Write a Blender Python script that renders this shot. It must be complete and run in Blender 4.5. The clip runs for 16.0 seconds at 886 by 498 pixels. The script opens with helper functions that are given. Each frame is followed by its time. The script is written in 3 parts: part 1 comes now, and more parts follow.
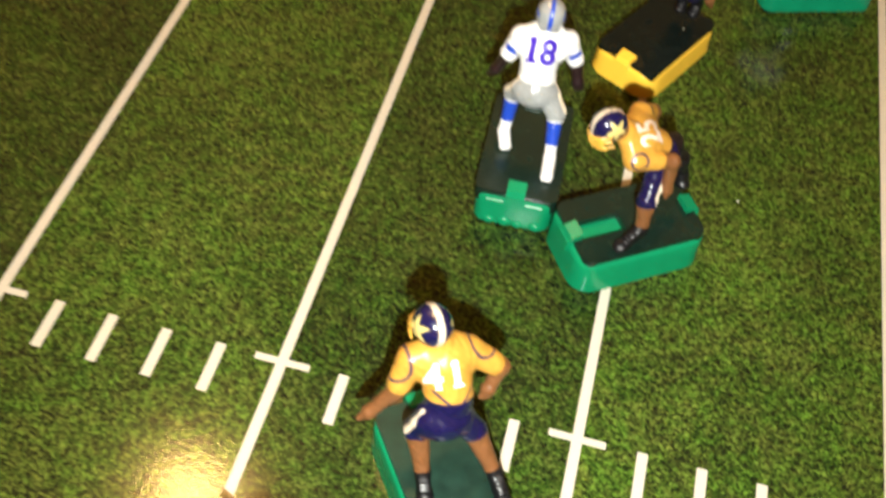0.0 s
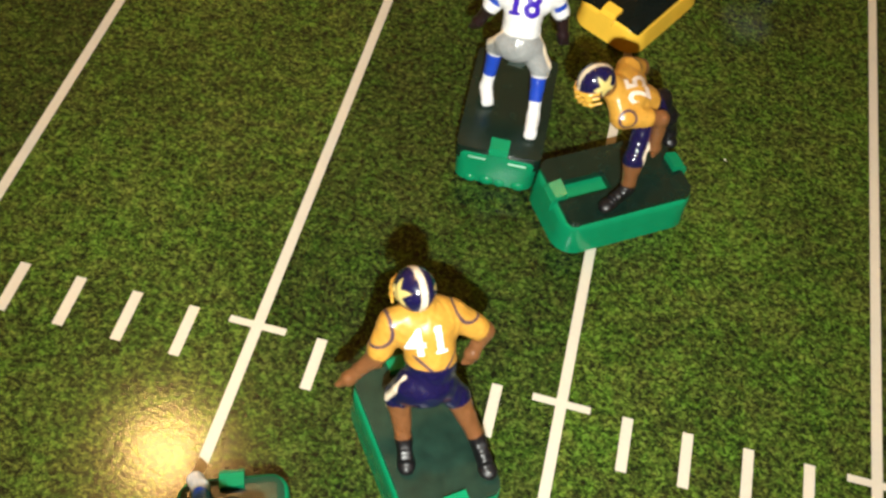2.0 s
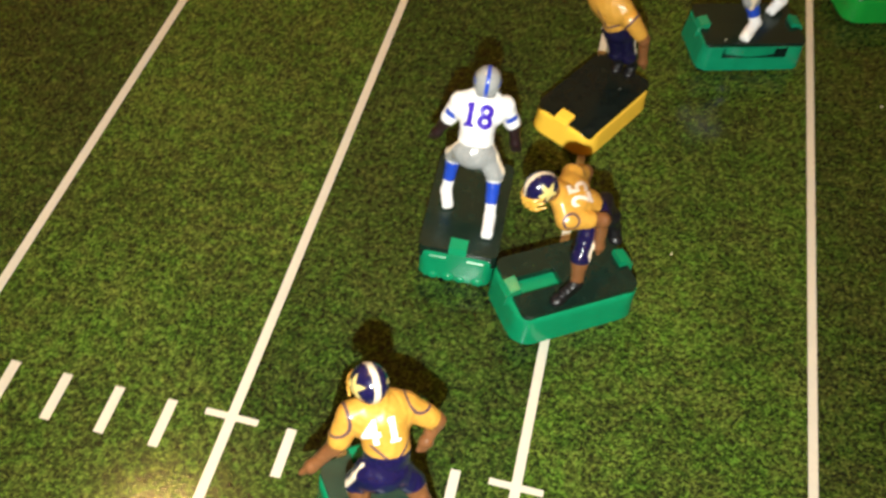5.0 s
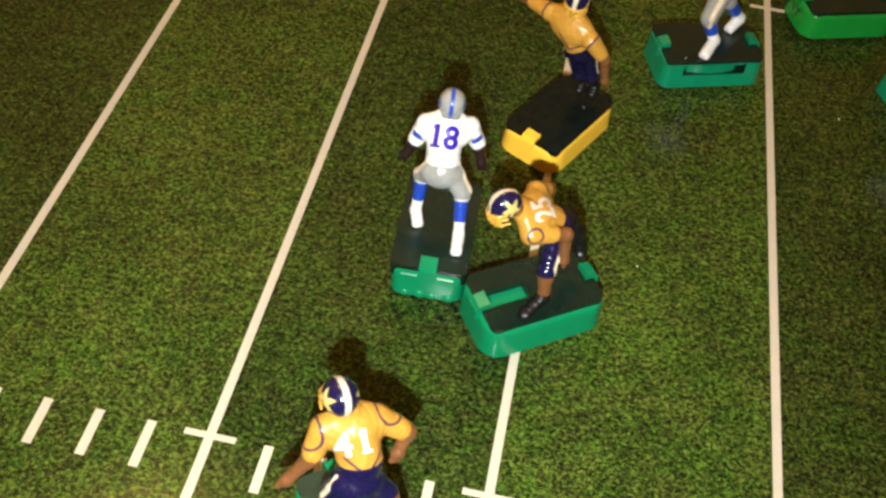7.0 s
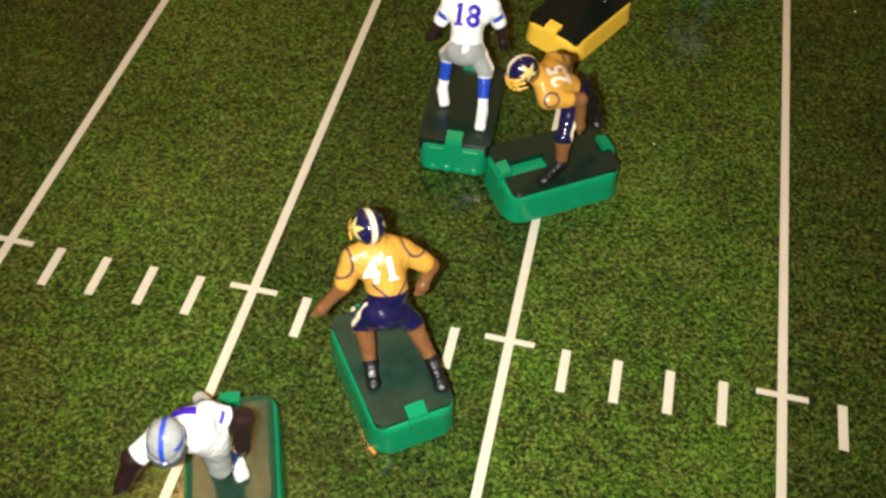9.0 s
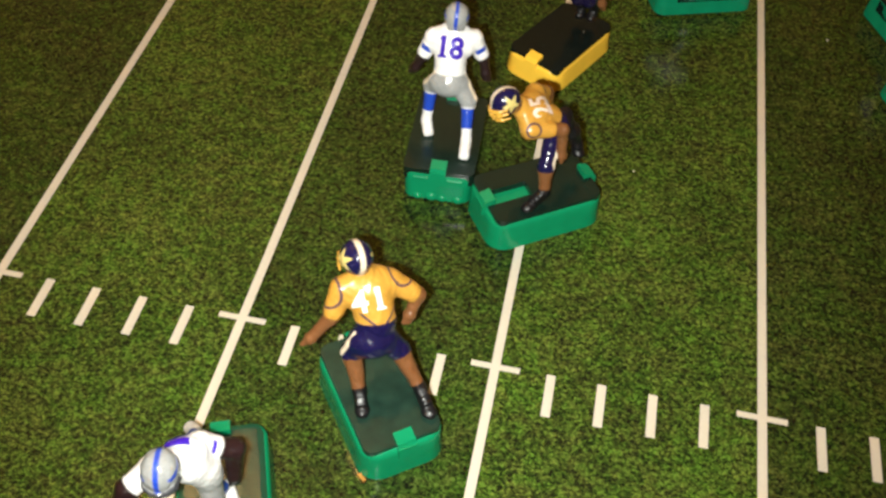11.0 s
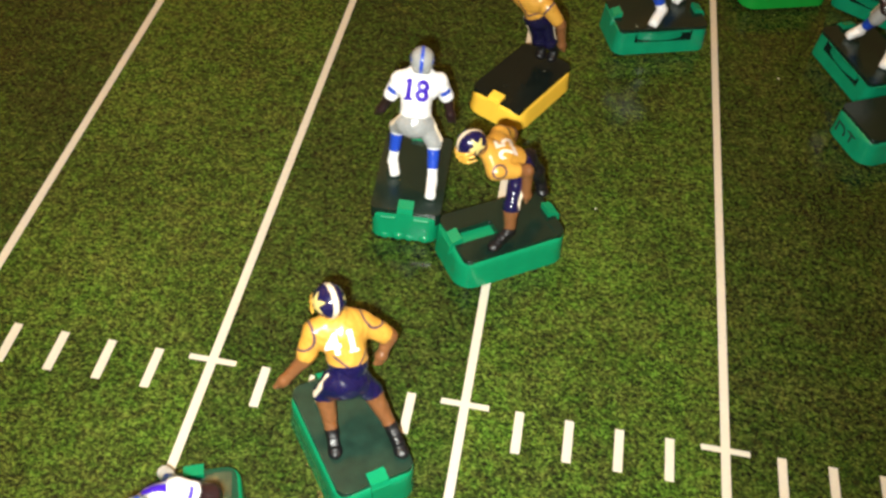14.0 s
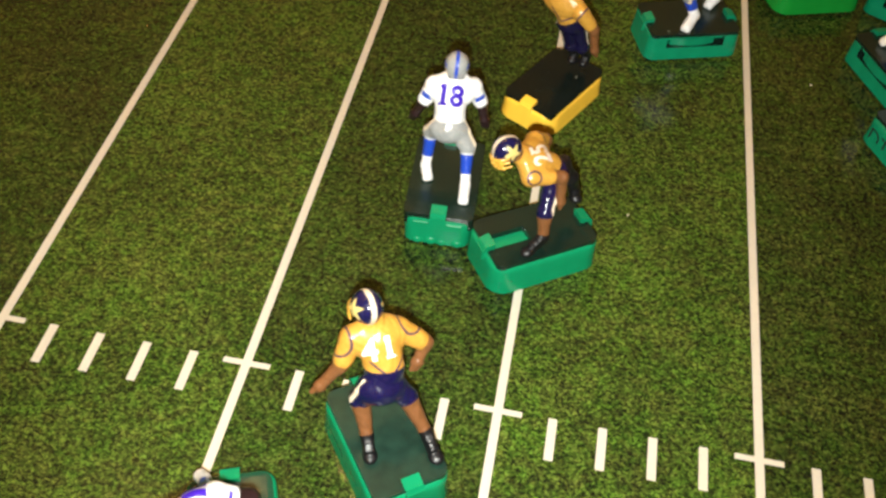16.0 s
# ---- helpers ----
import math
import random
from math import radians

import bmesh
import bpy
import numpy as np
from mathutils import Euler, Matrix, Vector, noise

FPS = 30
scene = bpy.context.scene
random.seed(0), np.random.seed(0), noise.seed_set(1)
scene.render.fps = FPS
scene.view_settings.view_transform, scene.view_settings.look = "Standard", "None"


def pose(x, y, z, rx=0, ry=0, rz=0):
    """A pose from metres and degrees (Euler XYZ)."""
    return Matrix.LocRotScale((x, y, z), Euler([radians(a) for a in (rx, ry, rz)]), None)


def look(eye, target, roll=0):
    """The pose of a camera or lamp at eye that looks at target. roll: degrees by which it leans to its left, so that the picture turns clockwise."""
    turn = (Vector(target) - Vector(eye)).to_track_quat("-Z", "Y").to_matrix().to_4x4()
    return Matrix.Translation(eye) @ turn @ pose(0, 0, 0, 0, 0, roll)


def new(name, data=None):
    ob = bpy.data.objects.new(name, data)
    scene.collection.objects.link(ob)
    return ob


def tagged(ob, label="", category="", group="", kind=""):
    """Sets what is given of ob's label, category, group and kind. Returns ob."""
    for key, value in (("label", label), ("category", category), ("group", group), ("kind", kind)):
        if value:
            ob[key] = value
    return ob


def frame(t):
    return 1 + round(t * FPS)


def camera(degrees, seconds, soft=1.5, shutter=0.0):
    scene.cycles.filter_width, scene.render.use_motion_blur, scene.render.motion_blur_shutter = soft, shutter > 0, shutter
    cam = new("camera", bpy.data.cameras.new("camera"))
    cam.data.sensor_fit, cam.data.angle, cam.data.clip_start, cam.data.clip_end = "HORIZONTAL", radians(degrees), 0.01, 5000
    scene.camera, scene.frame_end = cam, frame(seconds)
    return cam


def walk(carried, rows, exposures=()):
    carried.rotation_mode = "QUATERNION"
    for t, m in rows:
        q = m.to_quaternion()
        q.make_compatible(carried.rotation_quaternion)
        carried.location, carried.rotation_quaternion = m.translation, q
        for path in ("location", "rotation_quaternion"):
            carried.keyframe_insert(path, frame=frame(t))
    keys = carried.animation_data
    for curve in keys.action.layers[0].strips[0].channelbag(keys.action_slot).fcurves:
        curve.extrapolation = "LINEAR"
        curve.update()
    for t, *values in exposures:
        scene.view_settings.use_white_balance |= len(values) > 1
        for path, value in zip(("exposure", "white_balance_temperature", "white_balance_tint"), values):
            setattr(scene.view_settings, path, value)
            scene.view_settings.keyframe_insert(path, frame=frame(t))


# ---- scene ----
# Lengths of the plan are in yards of the printed field; U is that yard in metres.
U = 0.01524
cam = camera(47.44, 16.0, soft=2.7, shutter=0.8)
ROWS = [
    (0.0, 3.712, -7.820, 14.759, 9.00, -53.25, 6.65),
    (0.5, 3.899, -7.384, 14.162, 7.58, -55.53, 7.43),
    (1.0, 3.901, -7.379, 14.264, 6.59, -56.08, 8.02),
    (1.5, 3.733, -7.495, 14.381, 5.57, -55.72, 9.23),
    (2.0, 3.551, -7.473, 14.368, 5.98, -55.56, 9.12),
    (2.5, 3.484, -7.450, 14.248, 6.51, -55.52, 8.73),
    (3.0, 3.048, -7.462, 14.469, 6.67, -55.72, 9.10),
    (3.5, 3.090, -7.429, 14.640, 7.59, -55.63, 8.64),
    (4.0, 3.379, -7.587, 14.959, 7.45, -54.92, 8.68),
    (4.5, 3.860, -7.722, 15.302, 7.70, -52.01, 8.05),
    (5.0, 4.235, -7.893, 15.638, 7.04, -50.99, 7.50),
    (5.2, 4.308, -8.186, 15.519, 6.52, -49.78, 7.51),
    (7.5, 4.877, -8.296, 16.077, 6.29, -49.51, 6.51),
    (8.0, 5.682, -9.481, 15.980, 7.57, -49.40, 5.19),
    (8.5, 5.664, -10.790, 15.815, 10.92, -51.41, 2.33),
    (9.0, 5.619, -10.644, 15.713, 10.40, -51.04, 2.80),
    (9.2, 5.777, -10.604, 15.594, 10.48, -50.70, 2.24),
    (11.3, 5.501, -10.774, 16.173, 8.44, -49.79, 3.73),
    (11.5, 5.670, -10.752, 16.231, 8.26, -49.72, 3.71),
    (12.0, 5.769, -10.787, 16.352, 7.63, -49.28, 3.98),
    (12.5, 5.887, -10.856, 16.330, 7.51, -48.89, 3.86),
    (13.0, 5.840, -10.855, 16.413, 6.87, -48.95, 4.13),
    (13.5, 5.658, -11.002, 16.619, 6.21, -48.80, 4.54),
    (14.0, 5.249, -10.816, 16.495, 5.05, -48.19, 5.77),
    (14.5, 5.120, -10.642, 16.473, 5.81, -48.35, 5.44),
    (15.0, 4.898, -10.606, 16.494, 5.99, -48.55, 5.72),
    (15.5, 4.822, -10.641, 16.507, 5.97, -48.48, 5.64),
    (16.0, 4.841, -10.784, 16.571, 6.26, -48.36, 5.44),
]
walk(cam, [(t, pose(U * x, U * y, U * z, 90 + pitch, 0, yaw) @ pose(0, 0, 0, 0, 0, roll)) for t, x, y, z, yaw, pitch, roll in ROWS],
     [(0.0, 0.5), (0.5, 0.2), (1.5, 0.12), (3.5, 0.14), (5.0, 0.33), (7.5, 0.27), (8.0, 0.21), (8.5, 0.08), (9.0, 0.06), (11.5, 0.04), (12.5, -0.01), (13.5, 0.0), (14.0, 0.42), (16.0, 0.4)])

# ---- light ----
world = bpy.data.worlds.new("room_dark")
scene.world = world
world.use_nodes = True
world.node_tree.nodes["Background"].inputs[0].default_value = (1.0, 0.85, 0.65, 1)
world.node_tree.nodes["Background"].inputs[1].default_value = 0.02

torch = bpy.data.lights.new("torch_light", "SPOT")
torch.energy, torch.color, torch.shadow_soft_size = 6.4, (0.93, 0.945, 0.86), 0.003
torch.spot_size, torch.spot_blend = radians(89), 1.0
new("torch_light", torch).matrix_world = look((4.7 * U, -10.8 * U, 15.3 * U), (2.8 * U, 5.4 * U, 0))

# ---- materials ----
def material(name, color, rough=0.5, metal=0.0, coat=0.0, spread=0.12, grain=600.0, bump=0.0, spec=0.5):
    """A plain paint or plastic with slight change of tone at two scales and fine relief."""
    m = bpy.data.materials.new(name)
    m.use_nodes = True
    nt, p = m.node_tree, m.node_tree.nodes["Principled BSDF"]
    p.inputs["Roughness"].default_value = rough
    p.inputs["Metallic"].default_value = metal
    p.inputs["Coat Weight"].default_value = coat
    p.inputs["Coat Roughness"].default_value = 0.12
    p.inputs["Specular IOR Level"].default_value = spec
    tex = nt.nodes.new("ShaderNodeTexCoord")
    fine, broad = nt.nodes.new("ShaderNodeTexNoise"), nt.nodes.new("ShaderNodeTexNoise")
    fine.inputs["Scale"].default_value, fine.inputs["Detail"].default_value = grain, 4
    broad.inputs["Scale"].default_value, broad.inputs["Detail"].default_value = grain / 7, 3
    add = nt.nodes.new("ShaderNodeMath")
    nt.links.new(tex.outputs["Object"], fine.inputs["Vector"])
    nt.links.new(tex.outputs["Object"], broad.inputs["Vector"])
    nt.links.new(fine.outputs["Fac"], add.inputs[0])
    nt.links.new(broad.outputs["Fac"], add.inputs[1])
    ramp = nt.nodes.new("ShaderNodeMapRange")
    ramp.inputs["From Min"].default_value, ramp.inputs["From Max"].default_value = 0.6, 1.4
    ramp.inputs["To Min"].default_value, ramp.inputs["To Max"].default_value = 1 - spread, 1 + spread
    nt.links.new(add.outputs[0], ramp.inputs["Value"])
    mul = nt.nodes.new("ShaderNodeVectorMath")
    mul.operation = "SCALE"
    mul.inputs[0].default_value = color
    nt.links.new(ramp.outputs[0], mul.inputs["Scale"])
    nt.links.new(mul.outputs[0], p.inputs["Base Color"])
    if bump:
        b = nt.nodes.new("ShaderNodeBump")
        b.inputs["Strength"].default_value, b.inputs["Distance"].default_value = bump, 0.0004
        nt.links.new(fine.outputs["Fac"], b.inputs["Height"])
        nt.links.new(b.outputs[0], p.inputs["Normal"])
    return m


def turf_print():
    """A glossy sheet printed with a photograph of short grass."""
    m = bpy.data.materials.new("turf_print")
    m.use_nodes = True
    nt, p = m.node_tree, m.node_tree.nodes["Principled BSDF"]
    tex = nt.nodes.new("ShaderNodeTexCoord")

    lay = nt.nodes.new("ShaderNodeVectorMath")
    lay.operation = "MULTIPLY"
    lay.inputs[1].default_value = (0.92, 1.04, 1.0)
    nt.links.new(tex.outputs["Object"], lay.inputs[0])

    def noise_node(scale, detail, rough, warp=0.0):
        n = nt.nodes.new("ShaderNodeTexNoise")
        n.inputs["Scale"].default_value, n.inputs["Detail"].default_value = scale, detail
        n.inputs["Roughness"].default_value, n.inputs["Distortion"].default_value = rough, warp
        nt.links.new(lay.outputs[0], n.inputs["Vector"])
        return n.outputs["Fac"]

    def math_node(op, a, b):
        n = nt.nodes.new("ShaderNodeMath")
        n.operation = op
        for i, v in enumerate((a, b)):
            if isinstance(v, float):
                n.inputs[i].default_value = v
            else:
                nt.links.new(v, n.inputs[i])
        return n.outputs[0]

    blades = noise_node(800.0, 3.0, 0.72, 0.7)
    tufts = noise_node(210.0, 2.0, 0.5)
    wide = noise_node(22.0, 3.0, 0.5)
    mix = math_node("ADD", math_node("MULTIPLY", blades, 1.0), math_node("MULTIPLY", tufts, 0.20))
    mix = math_node("ADD", mix, math_node("MULTIPLY", wide, 0.16))
    mix = math_node("ADD", mix, math_node("MULTIPLY", noise_node(1800.0, 2.0, 0.6), 0.30))
    mix = math_node("SUBTRACT", mix, 0.33)
    ramp = nt.nodes.new("ShaderNodeValToRGB")
    e = ramp.color_ramp.elements
    e[0].position, e[0].color = 0.385, (0.0092, 0.0120, 0.0052, 1)
    e[1].position, e[1].color = 0.665, (0.124, 0.206, 0.032, 1)
    for at, c in ((0.455, (0.0235, 0.0385, 0.0095, 1)), (0.55, (0.0477, 0.0873, 0.0136, 1))):
        k = e.new(at)
        k.color = c
    nt.links.new(mix, ramp.inputs["Fac"])
    split = nt.nodes.new("ShaderNodeSeparateXYZ")
    nt.links.new(tex.outputs["Object"], split.inputs[0])
    band = math_node("FLOORED_MODULO", math_node("FLOOR", math_node("DIVIDE", split.outputs[0], 5.02 * U), 0.0), 2.0)
    tone = nt.nodes.new("ShaderNodeMix")
    tone.data_type = "RGBA"
    tone.inputs["A"].default_value, tone.inputs["B"].default_value = (0.68, 0.70, 0.74, 1), (1.04, 1.04, 0.96, 1)
    nt.links.new(band, tone.inputs["Factor"])
    mul = nt.nodes.new("ShaderNodeVectorMath")
    mul.operation = "MULTIPLY"
    nt.links.new(ramp.outputs["Color"], mul.inputs[0])
    nt.links.new(tone.outputs["Result"], mul.inputs[1])
    hue = nt.nodes.new("ShaderNodeMix")
    hue.data_type = "RGBA"
    hue.inputs["A"].default_value, hue.inputs["B"].default_value = (0.88, 1.03, 0.84, 1), (1.25, 0.95, 1.16, 1)
    brown = nt.nodes.new("ShaderNodeMapRange")
    brown.inputs["From Min"].default_value, brown.inputs["From Max"].default_value = 0.40, 0.60
    nt.links.new(math_node("ADD", math_node("MULTIPLY", noise_node(270.0, 3.0, 0.65), 0.62), math_node("MULTIPLY", noise_node(60.0, 2.0, 0.5), 0.38)), brown.inputs["Value"])
    nt.links.new(brown.outputs[0], hue.inputs["Factor"])
    earth = nt.nodes.new("ShaderNodeVectorMath")
    earth.operation = "MULTIPLY"
    nt.links.new(mul.outputs[0], earth.inputs[0])
    nt.links.new(hue.outputs["Result"], earth.inputs[1])
    # browner tone beyond 10.05 yards, painting in the torch's falloff to warm light
    third = nt.nodes.new("ShaderNodeMix")
    third.data_type = "RGBA"
    third.inputs["A"].default_value, third.inputs["B"].default_value = (1, 1, 1, 1), (1.0, 0.90, 0.95, 1)
    nt.links.new(math_node("GREATER_THAN", split.outputs[0], 10.05 * U), third.inputs["Factor"])
    falloff_tone = nt.nodes.new("ShaderNodeVectorMath")
    falloff_tone.operation = "MULTIPLY"
    nt.links.new(earth.outputs[0], falloff_tone.inputs[0])
    nt.links.new(third.outputs["Result"], falloff_tone.inputs[1])
    nt.links.new(falloff_tone.outputs[0], p.inputs["Base Color"])
    p.inputs["Roughness"].default_value = 0.105
    p.inputs["Specular IOR Level"].default_value = 0.23
    ripple = noise_node(760.0, 2.0, 0.55)
    b = nt.nodes.new("ShaderNodeBump")
    b.inputs["Strength"].default_value, b.inputs["Distance"].default_value = 0.115, 0.0002
    nt.links.new(ripple, b.inputs["Height"])
    nt.links.new(b.outputs[0], p.inputs["Normal"])
    return m


TURF = turf_print()
LINE = material("white_print", (0.595, 0.553, 0.468), 0.3, spread=0.05, grain=900)
GREEN = material("green_plastic", (0.0036, 0.2232, 0.0954), 0.22, coat=0.0, spread=0.10, grain=240, spec=0.36)
TEAL = material("teal_green_plastic", (0.0045, 0.2295, 0.1125), 0.22, coat=0.0, spread=0.14, grain=260, spec=0.40)
GRASS = material("grass_green_plastic", (0.009, 0.27, 0.0342), 0.22, coat=0.0, spread=0.08, grain=240)
YELLOW = material("yellow_plastic", (0.99, 0.60, 0.06), 0.20, coat=0.0, spread=0.06, grain=240)
PLATE = material("black_green_plastic", (0.007, 0.019, 0.013), 0.21, spread=0.3, grain=420, bump=0.10, spec=0.42)
PLATE_BLACK = material("black_plastic", (0.007, 0.011, 0.009), 0.24, spread=0.25, grain=300, bump=0.1, spec=0.18)
PLATE_DULL = material("dull_dark_green_plastic", (0.0108, 0.0325, 0.0222), 0.36, spread=0.45, grain=330, bump=0.25, spec=0.30)
PLATE_EDGE = material("dark_green_plastic", (0.006, 0.045, 0.024), 0.45, spread=0.2, grain=300, spec=0.15)
PLATE_WORN = material("worn_dark_green_plastic", (0.0144, 0.0396, 0.0252), 0.25, spread=0.4, grain=380, bump=0.25, spec=0.32)
MARKER = material("black_marker", (0.008, 0.014, 0.012), 0.5)
BRISTLE = material("amber_nylon", (0.42, 0.20, 0.04), 0.4)
# pale colour for the highlights painted along a plate edge
GLINT = material("pale_edge_glint", (0.17, 0.21, 0.17), 0.26, spread=0.5, grain=900, bump=0.3, spec=0.6)
FLECK = material("pale_dust", (0.75, 0.72, 0.62), 0.7)
# walls and ceiling are out of view; cream so that they reflect warm light
PLASTER = material("cream_bounce_wall", (0.74, 0.62, 0.47), 0.85, spread=0.10, grain=30)
CEILING = material("cream_ceiling_paint", (0.70, 0.60, 0.46), 0.9, spread=0.06, grain=30)
CARPET = material("brown_carpet", (0.16, 0.11, 0.07), 0.95, spread=0.3, grain=300)

# ---- building tools ----
def obj(name, bm, mats, parent=None, label="", smooth=False, bevel=0.0):
    """Links a bmesh, drawn in yards, as one object in metres."""
    if bevel:
        bmesh.ops.bevel(bm, geom=[e for e in bm.edges if e.calc_face_angle(0) > 0.6], offset=bevel, segments=3, affect="EDGES", profile=0.5)
    bmesh.ops.scale(bm, vec=(U, U, U), verts=bm.verts)
    bmesh.ops.recalc_face_normals(bm, faces=bm.faces)
    if smooth:
        for e in bm.edges:
            e.smooth = e.calc_face_angle(0) < 0.55
    me = bpy.data.meshes.new(name)
    bm.to_mesh(me)
    bm.free()
    for m in mats if isinstance(mats, (list, tuple)) else [mats]:
        me.materials.append(m)
    if smooth:
        me.polygons.foreach_set("use_smooth", [True] * len(me.polygons))
    ob = new(name, me)
    if parent:
        ob.parent = parent
    if label:
        tagged(ob, label)
    return ob


def box(bm, x0, y0, z0, x1, y1, z1):
    v = [bm.verts.new((x, y, z)) for z in (z0, z1) for x, y in ((x0, y0), (x1, y0), (x1, y1), (x0, y1))]
    for f in ((3, 2, 1, 0), (4, 5, 6, 7), (0, 1, 5, 4), (1, 2, 6, 5), (2, 3, 7, 6), (3, 0, 4, 7)):
        bm.faces.new([v[i] for i in f])


def one_box(*a):
    bm = bmesh.new()
    box(bm, *a)
    return bm


def prism(bm, pts, z0, z1):
    low = [bm.verts.new((x, y, z0)) for x, y in pts]
    high = [bm.verts.new((x, y, z1)) for x, y in pts]
    bm.faces.new(low[::-1])
    bm.faces.new(high)
    for i in range(len(pts)):
        j = (i + 1) % len(pts)
        bm.faces.new((low[i], low[j], high[j], high[i]))


def rounded(length, width, r, inset=0.0, seg=6, split=0.0):
    """Outline of a rectangle with rounded corners, counter-clockwise; split adds points on the long sides."""
    a, b, r = length / 2 - inset, width / 2 - inset, max(r - inset, 0.02)
    pts = []
    for cx, cy, start in ((a - r, b - r, 0), (-a + r, b - r, 90), (-a + r, -b + r, 180), (a - r, -b + r, 270)):
        for i in range(seg + 1):
            t = radians(start + 90 * i / seg)
            pts.append((cx + r * math.cos(t), cy + r * math.sin(t)))
        if split and start in (0, 180):
            s = 1 if start == 0 else -1
            pts += [(s * split, s * b), (-s * split, s * b)]
    return pts


def loft(bm, loops):
    rings = [[bm.verts.new(p) for p in ring] for ring in loops]
    for r0, r1 in zip(rings, rings[1:]):
        for i in range(len(r0)):
            j = (i + 1) % len(r0)
            bm.faces.new((r0[i], r0[j], r1[j], r1[i]))
    return rings


def glyphs(word, size, font_squeeze=1.0):
    """Triangles of a word in the built-in font, centred, size high."""
    cu = bpy.data.curves.new("word", "FONT")
    cu.body, cu.align_x, cu.align_y, cu.size = word, "CENTER", "CENTER", size
    cu.space_character = 1.16 if word == "41" else 1.0
    cu.offset = 0.03 * size if word != "DT" else 0.0
    ob = new("word", cu)
    me = bpy.data.meshes.new_from_object(ob.evaluated_get(bpy.context.evaluated_depsgraph_get()))
    bpy.data.objects.remove(ob)
    bpy.data.curves.remove(cu)
    bm = bmesh.new()
    bm.from_mesh(me)
    bpy.data.meshes.remove(me)
    bmesh.ops.triangulate(bm, faces=bm.faces)
    bmesh.ops.scale(bm, vec=(font_squeeze, 1, 1), verts=bm.verts)
    return bm


# ---- the room: unseen shell, added to bounce the lamp's light ----
def slab(name, x0, y0, z0, x1, y1, z1, mat):
    return tagged(obj(name, one_box(*(v / U for v in (x0, y0, z0, x1, y1, z1))), mat), kind="structure")


slab("floor", -1.4, -1.3, -0.06, 1.7, 1.7, -0.012, CARPET)
slab("ceiling", -1.4, -1.3, 2.40, 1.7, 1.7, 2.46, CEILING)
slab("unseen_wall_north", -1.4, 1.7, -0.06, 1.7, 1.8, 2.46, PLASTER)
slab("unseen_wall_south", -1.4, -1.4, -0.06, 1.7, -1.3, 2.46, PLASTER)
slab("unseen_wall_east", 1.7, -1.4, -0.06, 1.8, 1.8, 2.46, PLASTER)
slab("unseen_wall_west", -1.5, -1.4, -0.06, -1.4, 1.8, 2.46, PLASTER)

# ceiling lamp, warm
LAMP = (-0.678, 0.785, 2.33)
glow = bpy.data.materials.new("warm_lamp_glass")
glow.use_nodes = True
p = glow.node_tree.nodes["Principled BSDF"]
p.inputs["Emission Color"].default_value = (1.0, 0.59, 0.195, 1)
p.inputs["Emission Strength"].default_value = 118.0
BRASS = material("brass", (0.6, 0.42, 0.18), 0.3, metal=1.0)
ceiling_lamp = tagged(new("ceiling_lamp"), "round warm white glass ceiling lamp, lit", "lamp")
ceiling_lamp.location = LAMP
bm = bmesh.new()
bmesh.ops.create_uvsphere(bm, u_segments=32, v_segments=16, radius=0.090 / U)
bmesh.ops.scale(bm, vec=(1, 1, 0.6), verts=bm.verts)
obj("globe", bm, glow, ceiling_lamp, "glowing warm glass globe", smooth=True)
bm = bmesh.new()
prism(bm, [(0.07 / U * math.cos(i * math.tau / 24), 0.07 / U * math.sin(i * math.tau / 24)) for i in range(24)], 0.045 / U, 0.07 / U)
obj("mount", bm, BRASS, ceiling_lamp, "brass mount")

# ---- the playing field ----
field = tagged(obj("field", one_box(-45, -32, -0.76, 75, 40, 0), TURF), "glossy printed green grass table football board", "game board", kind="structure")
LINE_X = [-5.05, 0.0, 5.02, 10.05, 15.1, 20.15, -10.1]
TOP = 0.012
for x in LINE_X:
    obj("yard_line", one_box(x - 0.086, -31, 0.0, x + 0.086, 39, TOP), LINE, field, "white printed yard line")
for row, sign in ((0.0, 1), (16.0, -1)):
    for x in LINE_X:
        for s in (-1, 1):
            obj("cross_mark", one_box(*sorted((x + s * 0.086, x + s * 0.47))[:1], row - 0.06, 0.0, max(x + s * 0.086, x + s * 0.47), row + 0.06, TOP), LINE, field)
    for x0 in LINE_X:
        for k in range(4):
            x = x0 + 2.52 + (k - 1.5) * 0.966
            y0, y1 = sorted((row + sign * 0.045, row - sign * 0.875))
            obj("hash_mark", one_box(x - 0.085, y0, 0.0, x + 0.085, y1, TOP), LINE, field)

